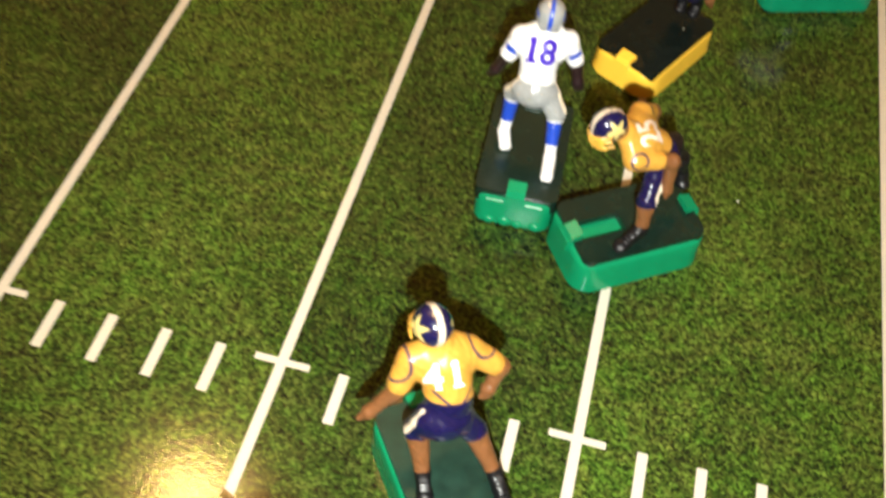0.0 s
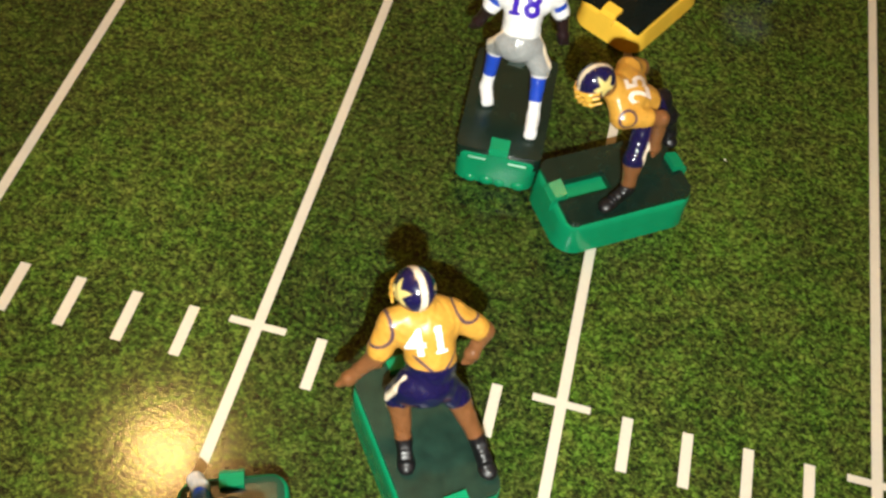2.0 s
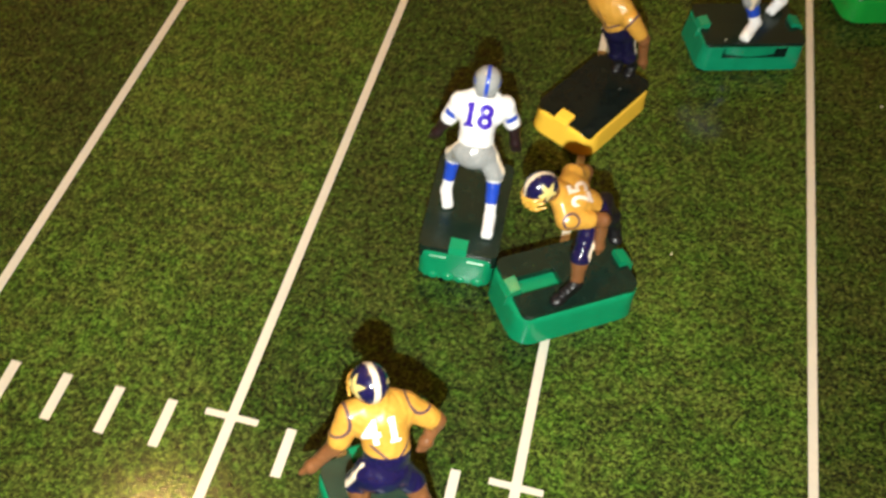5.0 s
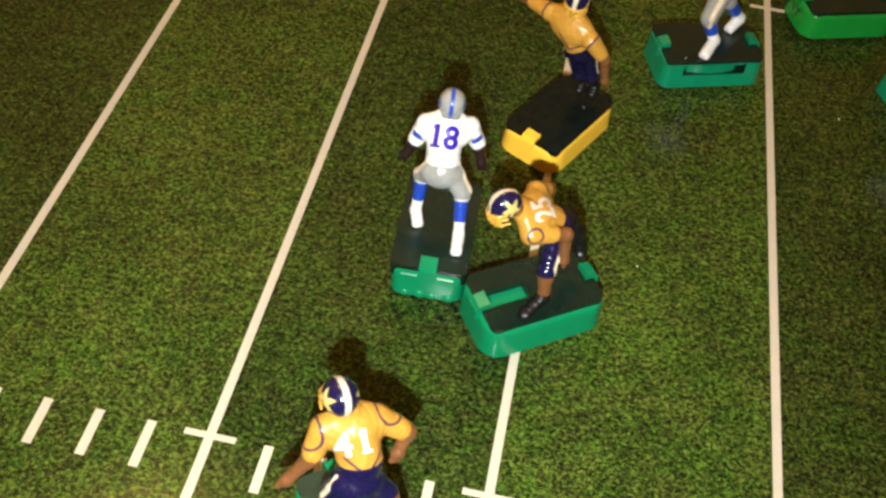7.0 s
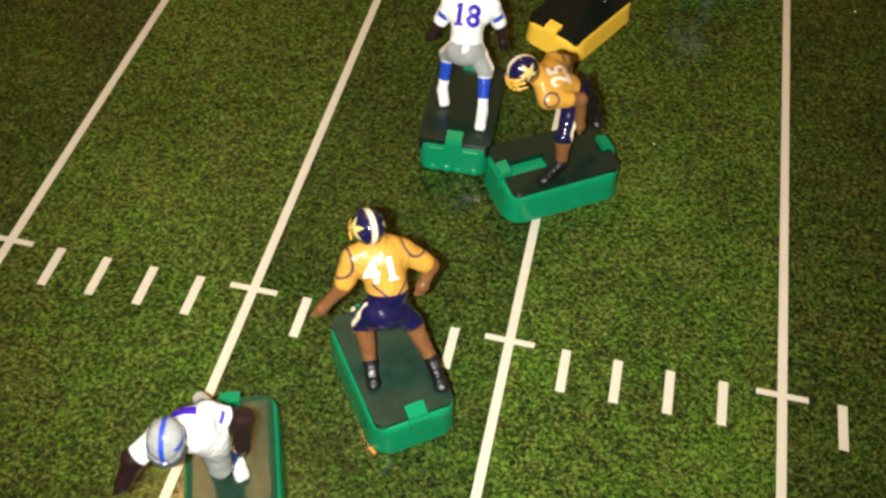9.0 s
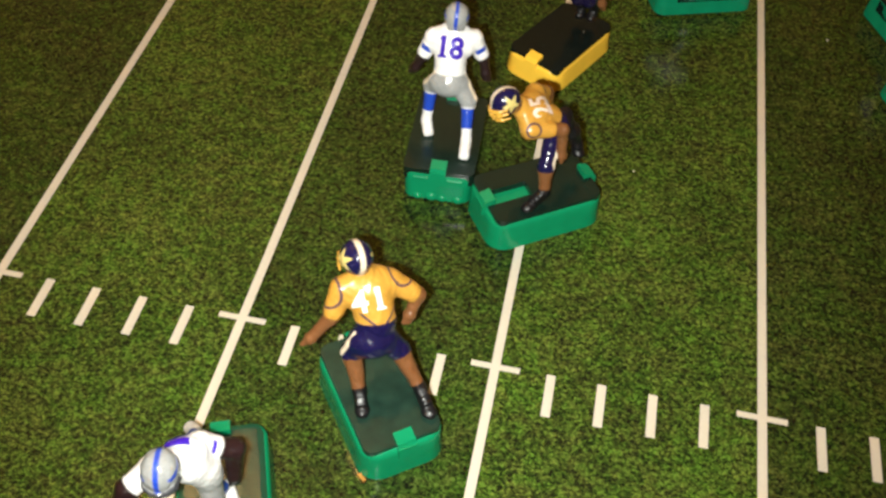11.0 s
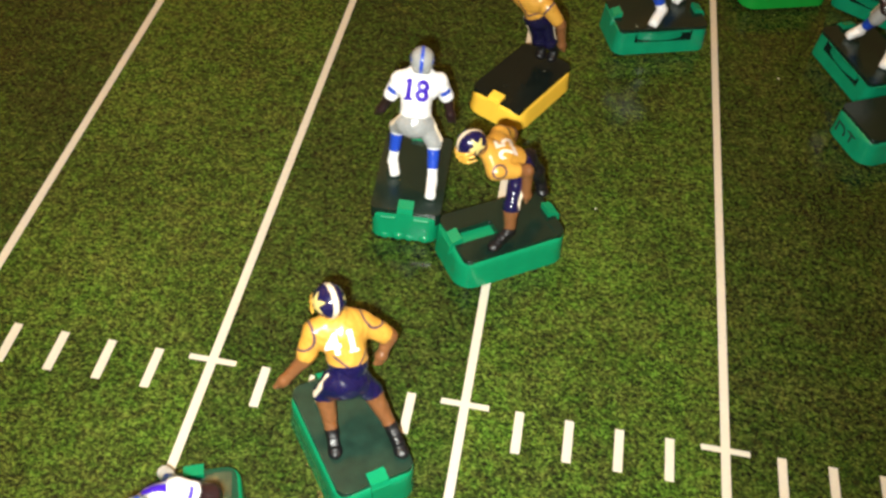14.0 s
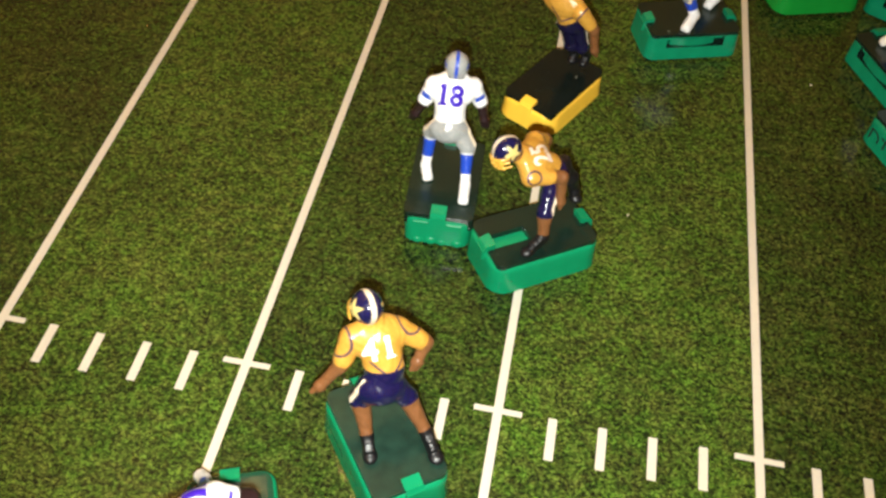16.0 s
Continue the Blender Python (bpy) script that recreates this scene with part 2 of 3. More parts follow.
# ---- the bases ----
def player_base(x, y, turn, shell, label, plate=PLATE, notch=False, window=False, word="", tabs=(1, 1), tall=1.0, rim=0.065, draft=0.0, corner=0.38, edge=0.085, border=False, glints=False):
    """A moulded plastic base: skirt, inset dark plate, a clip at each end, bristles below. Its front end is local -x."""
    base = tagged(new("player_base"), label, "toy base", "player bases")
    base.matrix_world = pose(U * x, U * y, 0, 0, 0, turn)
    low = 0.06 if window or word else 0.015
    L, W, R = 2.58, 1.56, corner
    bm = bmesh.new()
    top = 0.735 if window else 0.66
    prof = ((low, 0.0), (low + 0.025, -0.03), (0.44 if window else 0.36, 0.0), *(((top, 0.022), (0.747, 0.035), (0.765, 0.075)) if window else ((0.63, 0.008), (0.70, 0.024), (0.742, 0.055))), (0.762, 0.095), (0.755, 0.115), (0.60, 0.13))
    rings = loft(bm, [[(px, py * (1 - draft * (1 - z / 0.8)), z) for px, py in rounded(L, W, R, d, split=0.80)] for z, d in prof])
    bm.faces.new(rings[0][::-1])
    bm.faces.new(rings[-1])
    if window:
        for f in list(bm.faces):
            c = f.calc_center_median()
            if abs(c.x) < 0.1 and c.y < -0.6 and 0.36 < c.z < 0.66 and len(f.verts) == 4:
                for g in bmesh.ops.extrude_discrete_faces(bm, faces=[f])["faces"]:
                    for v in g.verts:
                        v.co += Vector((0, 0.45, 0))
                        # shade inside the recess is painted in with the dark plate material
                        for h in v.link_faces:
                            h.material_index = 1
    skirt = obj("skirt", bm, [shell, PLATE], base, smooth=True)
    bm = bmesh.new()
    pts = rounded(L - 2 * rim - 0.05, W - 2 * rim, 0.62 * (R - rim))
    if notch:
        i = next(k for k in range(len(pts)) if pts[k][0] < -1.17 and pts[k][1] > 0 and pts[(k + 1) % len(pts)][1] < 0)
        pts = pts[: i + 1] + [(pts[i][0], 0.20), (-0.18, 0.20), (-0.18, -0.19), (pts[i][0], -0.19)] + pts[i + 1:]
        obj("slot_floor", one_box(-1.20, -0.185, 0.62, -0.185, 0.195, 0.70), shell, skirt, "moulded green slot floor")
    prism(bm, pts, 0.735 if window else 0.52, 0.84)
    lid = obj("plate", bm, plate, base, "glossy dark plate", smooth=True, bevel=0.04 if window else edge)
    if border:
        bm = bmesh.new()
        prism(bm, rounded(L - 0.19, W - 0.14, R - 0.07), 0.52, 0.80)
        obj("plate_border", bm, PLATE_EDGE, lid, "dark green lower edge of the plate", smooth=True, bevel=0.06)
    # pale beads at the front corners paint in the glints of the plate edge
    if glints:
        glint_rng = random.Random(5)
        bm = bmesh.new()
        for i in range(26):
            cy = glint_rng.uniform(0.30, 0.65) if i < 17 else glint_rng.uniform(-0.62, -0.28)
            cx = -1.005 - math.sqrt(0.162 ** 2 - max(0.0, abs(cy) - 0.52) ** 2) + glint_rng.uniform(-0.008, 0.016)
            made = bmesh.ops.create_icosphere(bm, subdivisions=1, radius=glint_rng.uniform(0.010, 0.024))["verts"]
            bmesh.ops.scale(bm, vec=(0.7, glint_rng.uniform(1.0, 1.7), 0.5), verts=made)
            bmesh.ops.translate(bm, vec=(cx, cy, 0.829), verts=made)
        obj("edge_glints", bm, GLINT, lid, "chipped pale edge of the plate", smooth=True)
    for s, on in zip((-1, 1), tabs):
        if on:
            bm = bmesh.new()
            box(bm, *sorted((s * 1.03, s * 1.30))[:1], -0.17, 0.82, max(s * 1.03, s * 1.30), 0.17, 0.97)
            box(bm, *sorted((s * 1.225, s * 1.318))[:1], -0.17, 0.60, max(s * 1.225, s * 1.318), 0.17, 0.825)
            for v in bm.verts:
                if v.co.z > 0.9 and abs(v.co.x) > 1.2:
                    v.co.x -= s * 0.05
                    v.co.z -= 0.055
                if v.co.z < 0.7:
                    v.co.x += s * 0.02 * (abs(v.co.x) > 1.3)
            obj("clip", bm, shell, skirt, bevel=0.03)
    if window:
        bm = bmesh.new()
        pts = []
        for i in range(33):
            t = radians(-90 - 19 + 38 * i / 32)
            rad = 1.90 + 0.012 * (i % 2)
            pts.append((rad * math.cos(t) - 0.05, 1.145 + rad * math.sin(t)))
        pts += [(0.56, -0.36), (-0.66, -0.36)]
        prism(bm, pts, 0.46, 0.69)
        obj("dial", bm, shell, skirt, "notched turning dial")
    for px, py in ((-0.95, -0.45), (-0.95, 0.45), (0.95, -0.45), (0.95, 0.45)):
        obj("bristle", one_box(px - 0.05, py - 0.12, 0.0, px + 0.05, py + 0.12, 0.02), BRISTLE, base)
    if word:
        bm = glyphs(word, 0.58, 1.0)
        bmesh.ops.rotate(bm, cent=(0, 0, 0), matrix=Matrix.Rotation(radians(90), 3, "X"), verts=bm.verts)
        bmesh.ops.rotate(bm, cent=(0, 0, 0), matrix=Matrix.Rotation(radians(-90), 3, "Z"), verts=bm.verts)
        bmesh.ops.translate(bm, vec=(-L / 2 - 0.006, 0.12, 0.35), verts=bm.verts)
        obj("marking", bm, MARKER, skirt, "hand-lettered black marker")
    base.scale.z = tall
    return base


player_base(2.99, 5.26, 92.5, GREEN, "green plastic base with dark plate, white figure standing on it", rim=0.015, draft=0.10, corner=0.22)
player_base(5.14, 4.11, 33.8, GREEN, "green plastic base with slotted dark plate, gold figure bending", notch=True)
player_base(3.10, -1.43, 126, GREEN, "green plastic base with worn dark plate, gold figure squatting", plate=PLATE_DULL, edge=0.07, glints=True)
player_base(5.02, 9.48, 62, YELLOW, "yellow plastic base with black plate, gold figure on it", plate=PLATE_BLACK, tabs=(1, 0), tall=0.78, rim=0.045)
player_base(8.27, 12.88, 19.6, TEAL, "teal green plastic base with dial window, white-shoed figure", window=True, rim=0.03, corner=0.26)
player_base(11.88, 15.97, 19.8, GRASS, "bright grass-green plastic base with marker letters on its end", word="DT")
player_base(13.93, 12.52, -64, TEAL, "teal green plastic base with dial window and dark plate", window=True, rim=0.03, corner=0.26)
player_base(14.92, 15.80, -28, TEAL, "teal green plastic base beside the bright green one", window=True, rim=0.03, corner=0.26)
player_base(14.32, 10.02, 28, TEAL, "teal green plastic base lettered in black marker", word="DT", tabs=(0, 1))
player_base(1.10, -3.94, 111, GREEN, "green plastic base with glossy worn plate under leaning figure", plate=PLATE_WORN, rim=0.17, border=True, corner=0.28)

def skirt_of(word):
    """The skirt of the base whose label holds the word."""
    base = next(o for o in scene.objects if o.get("category") == "toy base" and word in o["label"])
    return next(c for c in base.children if c.name.startswith("skirt"))


standing_skirt = skirt_of("standing")
for y, z, r in ((-0.46, 0.07, 0.10), (-0.12, 0.06, 0.085), (0.12, 0.10, 0.11), (0.42, 0.06, 0.09)):
    bm = bmesh.new()
    bmesh.ops.create_uvsphere(bm, u_segments=14, v_segments=8, radius=r)
    bmesh.ops.scale(bm, vec=(0.7, 1.3, 1), verts=bm.verts)
    bmesh.ops.translate(bm, vec=(-1.30, y, max(z, r)), verts=bm.verts)
    obj("moulding_nib", bm, GREEN, standing_skirt, smooth=True)
for y0, y1 in ((-0.52, -0.20), (0.20, 0.52)):
    bm = bmesh.new()
    loft(bm, [[(-1.285 + 0.045 * math.cos(a * math.tau / 10), y, 0.63 + 0.05 * math.sin(a * math.tau / 10)) for a in range(10)] for y in (y0, 0.5 * (y0 + y1), y1)])
    for e in (0, 1):
        bmesh.ops.contextual_create(bm, geom=[v for v in bm.verts if abs(v.co.y - (y0, y1)[e]) < 1e-5])
    obj("front_ledge", bm, GREEN, standing_skirt, smooth=True)
squat_skirt = skirt_of("squatting")
bm = bmesh.new()
prism(bm, [(-1.20, 0.74), (-1.05, 0.78), (-1.06, 0.85), (-1.22, 0.80)], 0.0, 0.05)
obj("bristle", bm, BRISTLE, squat_skirt, "amber bristle end sticking out")

# ---- the figures ----
# enamel colours: red, green, blue, roughness
GOLD = (0.56, 0.285, 0.043, 0.39)
NAVY = (0.0075, 0.0062, 0.045, 0.20)
PIPING = (0.055, 0.030, 0.060, 0.40)
BROWN = (0.18, 0.072, 0.026, 0.36)
DARK_SKIN = (0.018, 0.008, 0.009, 0.28)
WHITE = (0.84, 0.84, 0.84, 0.36)
CREAM = (0.70, 0.59, 0.44, 0.42)
SILVER = (0.32, 0.33, 0.33, 0.26)
ROYAL = (0.014, 0.060, 0.470, 0.30)
INK = (0.045, 0.012, 0.420, 0.42)
BLACK = (0.004, 0.0035, 0.005, 0.46)


def enamel():
    """Hand-painted glossy enamel; the colour and gloss come from the brushed-on paint."""
    m = bpy.data.materials.new("figure_enamel")
    m.use_nodes = True
    nt, p = m.node_tree, m.node_tree.nodes["Principled BSDF"]
    a = nt.nodes.new("ShaderNodeAttribute")
    a.attribute_name = "paint"
    tex = nt.nodes.new("ShaderNodeTexCoord")
    fine, broad = nt.nodes.new("ShaderNodeTexNoise"), nt.nodes.new("ShaderNodeTexNoise")
    for n, s in ((fine, 1500.0), (broad, 260.0)):
        n.inputs["Scale"].default_value, n.inputs["Detail"].default_value = s, 3
        nt.links.new(tex.outputs["Object"], n.inputs["Vector"])
    add = nt.nodes.new("ShaderNodeMath")
    nt.links.new(fine.outputs["Fac"], add.inputs[0])
    nt.links.new(broad.outputs["Fac"], add.inputs[1])
    tone = nt.nodes.new("ShaderNodeMapRange")
    tone.inputs["From Min"].default_value, tone.inputs["From Max"].default_value = 0.6, 1.4
    tone.inputs["To Min"].default_value, tone.inputs["To Max"].default_value = 0.84, 1.14
    nt.links.new(add.outputs[0], tone.inputs["Value"])
    mul = nt.nodes.new("ShaderNodeVectorMath")
    mul.operation = "SCALE"
    nt.links.new(a.outputs["Color"], mul.inputs[0])
    nt.links.new(tone.outputs[0], mul.inputs["Scale"])
    nt.links.new(mul.outputs[0], p.inputs["Base Color"])
    nt.links.new(a.outputs["Alpha"], p.inputs["Roughness"])
    gloss = nt.nodes.new("ShaderNodeMapRange")
    gloss.inputs["From Min"].default_value, gloss.inputs["From Max"].default_value = 0.2, 0.5
    gloss.inputs["To Min"].default_value, gloss.inputs["To Max"].default_value = 0.45, 0.03
    nt.links.new(a.outputs["Alpha"], gloss.inputs["Value"])
    nt.links.new(gloss.outputs[0], p.inputs["Coat Weight"])
    p.inputs["Coat Roughness"].default_value = 0.15
    b = nt.nodes.new("ShaderNodeBump")
    b.inputs["Strength"].default_value, b.inputs["Distance"].default_value = 0.55, 0.0003
    nt.links.new(broad.outputs["Fac"], b.inputs["Height"])
    nt.links.new(b.outputs[0], p.inputs["Normal"])
    return m


ENAMEL = enamel()


def unit(v):
    return np.asarray(v, float) / np.linalg.norm(v)


class Figure:
    """A painted figure as one smooth skin round rounded cones and ellipsoids."""

    def __init__(self):
        self.prims, self.paints, self.extra, self.loops = [], [], [], []

    def cone(self, a, b, ra, rb, paint):
        self.prims.append(("cone", np.array(a, float), np.array(b, float), ra, rb))
        self.paints.append(paint)

    def egg(self, c, radii, axes, paint):
        self.prims.append(("egg", np.array(c, float), np.array(radii, float), np.array(axes, float)))
        self.paints.append(paint)

    def distances(self, q):
        out = []
        for p in self.prims:
            if p[0] == "cone":
                _, a, b, ra, rb = p
                ab = b - a
                t = ((q - a) @ ab / (ab @ ab)).clip(0, 1)
                out.append(np.linalg.norm(q - a - t[:, None] * ab, axis=1) - (ra + (rb - ra) * t))
            else:
                _, c, r, ax = p
                l = (q - c) @ ax.T
                k0 = np.linalg.norm(l / r, axis=1)
                k1 = np.linalg.norm(l / r**2, axis=1) + 1e-9
                out.append(k0 * (k0 - 1) / k1)
        return np.array(out)

    def skin(self, q, k=0.018):
        d = self.distances(q)
        low = d.min(0)
        x, y, z = q.T
        relief = 0.0038 * np.sin(21 * x + 3 * np.sin(9 * z)) * np.sin(19 * y + 2 * np.sin(11 * x)) + 0.0024 * np.sin(33 * z + 4 * np.sin(13 * y + 6 * x))
        return low - k * np.log(np.exp(-((d - low) / k).clip(0, 40)).sum(0)) + relief

    def colours(self, q):
        who = self.distances(q).argmin(0)
        out = np.zeros((len(q), 4))
        for i, paint in enumerate(self.paints):
            k = who == i
            if k.any():
                out[k] = paint(q[k]) if callable(paint) else paint
        for c, size, colour, over in self.loops:
            k = (np.abs(np.linalg.norm(q - c, axis=1) - size) < 0.021) & (np.abs(out - over).sum(1) < 0.01)
            out[k] = colour
        return out

    def bounds(self):
        pts = []
        for p in self.prims:
            r = max(p[3], p[4]) if p[0] == "cone" else p[2].max()
            pts += [p[1] - r, p[1] + r] + ([p[2] - r, p[2] + r] if p[0] == "cone" else [])
        return np.min(pts, 0) - 0.12, np.max(pts, 0) + 0.12

    def build(self, name, label, h=0.018):
        lo, hi = self.bounds()
        blocks = np.ceil((hi - lo) / (4 * h)).astype(int)
        n = 4 * blocks
        coarse = np.stack(np.meshgrid(*[np.arange(m) for m in blocks], indexing="ij"), -1).reshape(-1, 3)
        cf = self.skin(lo + h * (4 * coarse + 1.5))
        f = np.repeat(np.repeat(np.repeat(cf.reshape(blocks), 4, 0), 4, 1), 4, 2)
        near = coarse[np.abs(cf) < 9 * h]
        inner = np.stack(np.meshgrid(*[np.arange(4)] * 3, indexing="ij"), -1).reshape(-1, 3)
        fine = (4 * near[:, None] + inner).reshape(-1, 3)
        for i in range(0, len(fine), 200000):
            part = fine[i:i + 200000]
            f[tuple(part.T)] = self.skin(lo + h * part)
        inside = f < 0
        corner = [(a, b, c) for a in (0, 1) for b in (0, 1) for c in (0, 1)]
        count = sum(inside[a:n[0] - 1 + a, b:n[1] - 1 + b, c:n[2] - 1 + c].astype(int) for a, b, c in corner)
        cells = np.argwhere((count > 0) & (count < 8))
        index = -np.ones(n, int)
        index[tuple(cells.T)] = np.arange(len(cells))
        total, hits = np.zeros((len(cells), 3)), np.zeros(len(cells))
        for o in corner:
            for ax in range(3):
                if o[ax]:
                    continue
                o2 = list(o)
                o2[ax] = 1
                fa, fb = f[tuple((cells + o).T)], f[tuple((cells + o2).T)]
                k = (fa < 0) != (fb < 0)
                t = np.where(k, fa / np.where(k, fa - fb, 1), 0)
                total += (cells + np.array(o) + t[:, None] * np.eye(3)[ax]) * k[:, None]
                hits += k
        verts = lo + h * total / hits[:, None]
        quads = []
        for ax in range(3):
            o1, o2 = np.eye(3, dtype=int)[(ax + 1) % 3], np.eye(3, dtype=int)[(ax + 2) % 3]
            a = np.argwhere(np.take(inside, range(n[ax] - 1), ax) != np.take(inside, range(1, n[ax]), ax))
            a = a[(a @ o1 > 0) & (a @ o2 > 0)]
            q = np.stack([index[tuple((a - d).T)] for d in (0 * o1, o1, o1 + o2, o2)], 1)
            flip = ~inside[tuple(a.T)]
            q[flip] = q[flip][:, ::-1]
            quads.append(q)
        quads = np.concatenate(quads)
        quads = quads[(quads >= 0).all(1)]
        v0 = self.skin(verts)
        g = np.stack([(self.skin(verts + 1e-3 * e) - v0) / 1e-3 for e in np.eye(3)], 1)
        verts -= (v0 / (g * g).sum(1).clip(0.25))[:, None] * g
        tint = sum(self.colours(verts + o) for o in 0.4 * h * np.array([(1, 1, 1), (-1, -1, 1), (-1, 1, -1), (1, -1, -1), (0, 0, 0)])) / 5
        verts, faces, tint = verts.tolist(), quads.tolist(), tint.tolist()
        for ev, ef, colour in self.extra:
            start = len(verts)
            verts += ev
            faces += [[start + i for i in t] for t in ef]
            tint += [colour] * len(ev)
        me = bpy.data.meshes.new(name)
        me.from_pydata([(U * a, U * b, U * c) for a, b, c in verts], [], faces)
        me.materials.append(ENAMEL)
        layer = me.attributes.new("paint", "FLOAT_COLOR", "POINT")
        layer.data.foreach_set("color", np.array(tint, np.float32).ravel())
        me.polygons.foreach_set("use_smooth", [True] * len(faces))
        me.update()
        return tagged(new(name, me), label, "toy figure", "football figures")

    def number(self, word, at, normal, up, size, colour, squeeze=1.0, lift=0.014):
        """A number painted on the skin, laid on it along the normal; an unreadable one as two bars."""
        n = unit(normal)
        right = unit(np.cross(np.array(up, float), n))
        u = np.cross(n, right)
        if word:
            bm = glyphs(word, size, squeeze)
        else:
            bm = bmesh.new()
            for s in (-1, 1):
                x, w, t = s * size * 0.30, size * 0.18, size * 0.42
                bm.faces.new([bm.verts.new(p) for p in ((x - w, -t, 0), (x + w, -t, 0), (x + w, t, 0), (x - w, t, 0))])
            bmesh.ops.triangulate(bm, faces=bm.faces)
        if "1" in word:
            xs = sorted(v.co.x for v in bm.verts)
            cut = max((b - a, (a + b) / 2) for a, b in zip(xs, xs[1:]) if 0.15 < (a - xs[0]) / (xs[-1] - xs[0]) < 0.85)[1]
            one = [v.co for v in bm.verts if (v.co.x < cut) == (word[0] == "1")]
            low, high, edge = min(v.y for v in one), max(v.y for v in one), max(v.x for v in one)
            for x0, x1, y0, y1 in ((edge - 0.22 * size, edge + 0.08 * size, low - 0.001, low + 0.09 * size), (edge - 0.20 * size, edge - 0.08 * size, high - 0.15 * size, high - 0.04 * size)):
                f = bm.faces.new([bm.verts.new(p) for p in ((x0, y0, 0.0), (x1, y0, 0.0), (x1, y1, 0.0), (x0, y1, 0.0))])
            bmesh.ops.triangulate(bm, faces=bm.faces)
        for _ in range(3):
            long = [e for e in bm.edges if e.calc_length() > 0.06]
            if long:
                bmesh.ops.subdivide_edges(bm, edges=long, cuts=1)
                bmesh.ops.triangulate(bm, faces=bm.faces)
        bm.verts.index_update()
        flat = np.array([v.co[:] for v in bm.verts])
        q = np.array(at, float) + flat[:, :1] * right + flat[:, 1:2] * u + 0.8 * n
        for _ in range(50):
            q -= np.clip(self.skin(q) - lift, -0.05, 0.2)[:, None] * n
        self.extra.append((q.tolist(), [[v.index for v in f.verts] for f in bm.faces], colour))
        bm.free()


def helmet(fig, c, front, up, r, shell, stripe, side, face, mask, star=0.0):
    f = unit(front)
    s = unit(np.cross(f, np.array(up, float)))
    ax = np.array([s, f, np.cross(s, f)])
    c = np.array(c, float)

    def paint(q):
        x, y, z = ((q - c) @ ax.T / r).T
        out = np.tile(shell, (len(q), 1)).astype(float)
        if star:
            a, d = np.arctan2(z - 0.08, y + 0.12), np.hypot(z - 0.08, y + 0.12)
            tip = np.abs((a * 5 / (2 * math.pi)) % 1 - 0.5) * 2
            out[(d < star * (0.64 + 0.80 * tip ** 1.5)) & (np.abs(x) > 0.26)] = side
        else:
            out[(np.abs(x) > 0.52) & (np.abs(z - 0.25 - 0.35 * y) < 0.13) & (np.abs(y) < 0.62)] = side
        out[(np.abs(x) < (0.16 if star else 0.13)) & ((z > -0.2) | (y < 0))] = stripe
        return out

    fig.egg(c, (0.90 * r, 1.05 * r, r), ax, paint)
    fig.egg(c + r * (0.28 * ax[1] - 0.36 * ax[2]), (0.62 * r, 0.66 * r, 0.66 * r), ax, face)
    w = lambda x, y, z: c + r * (x * ax[0] + y * ax[1] + z * ax[2])
    thin = 0.07 * r
    arc = [(-0.86, 0.35), (-0.70, 0.84), (-0.38, 1.12), (0.0, 1.22), (0.38, 1.12), (0.70, 0.84), (0.86, 0.35)]
    for z, d in ((-0.14, -0.04), (-0.48, 0.0), (-0.84, -0.08)):
        for (x0, y0), (x1, y1) in zip(arc, arc[1:]):
            fig.cone(w(x0, y0 + d, z), w(x1, y1 + d, z), thin, thin, mask)
    for x, y in ((-0.60, 0.94), (0.0, 1.20), (0.60, 0.94)):
        fig.cone(w(x, y, -0.18), w(x, y - 0.06, -0.84), thin, thin, mask)


def banded(a, b, *bands):
    """Paint in bands along a limb: (up to this share of its length, colour), ..."""
    a, ab = np.array(a, float), np.array(b, float) - np.array(a, float)

    def paint(q):
        t = (q - a) @ ab / (ab @ ab)
        out = np.tile(bands[-1][1], (len(q), 1)).astype(float)
        for share, colour in bands[-2::-1]:
            out[t <= share] = colour
        return out

    return paint


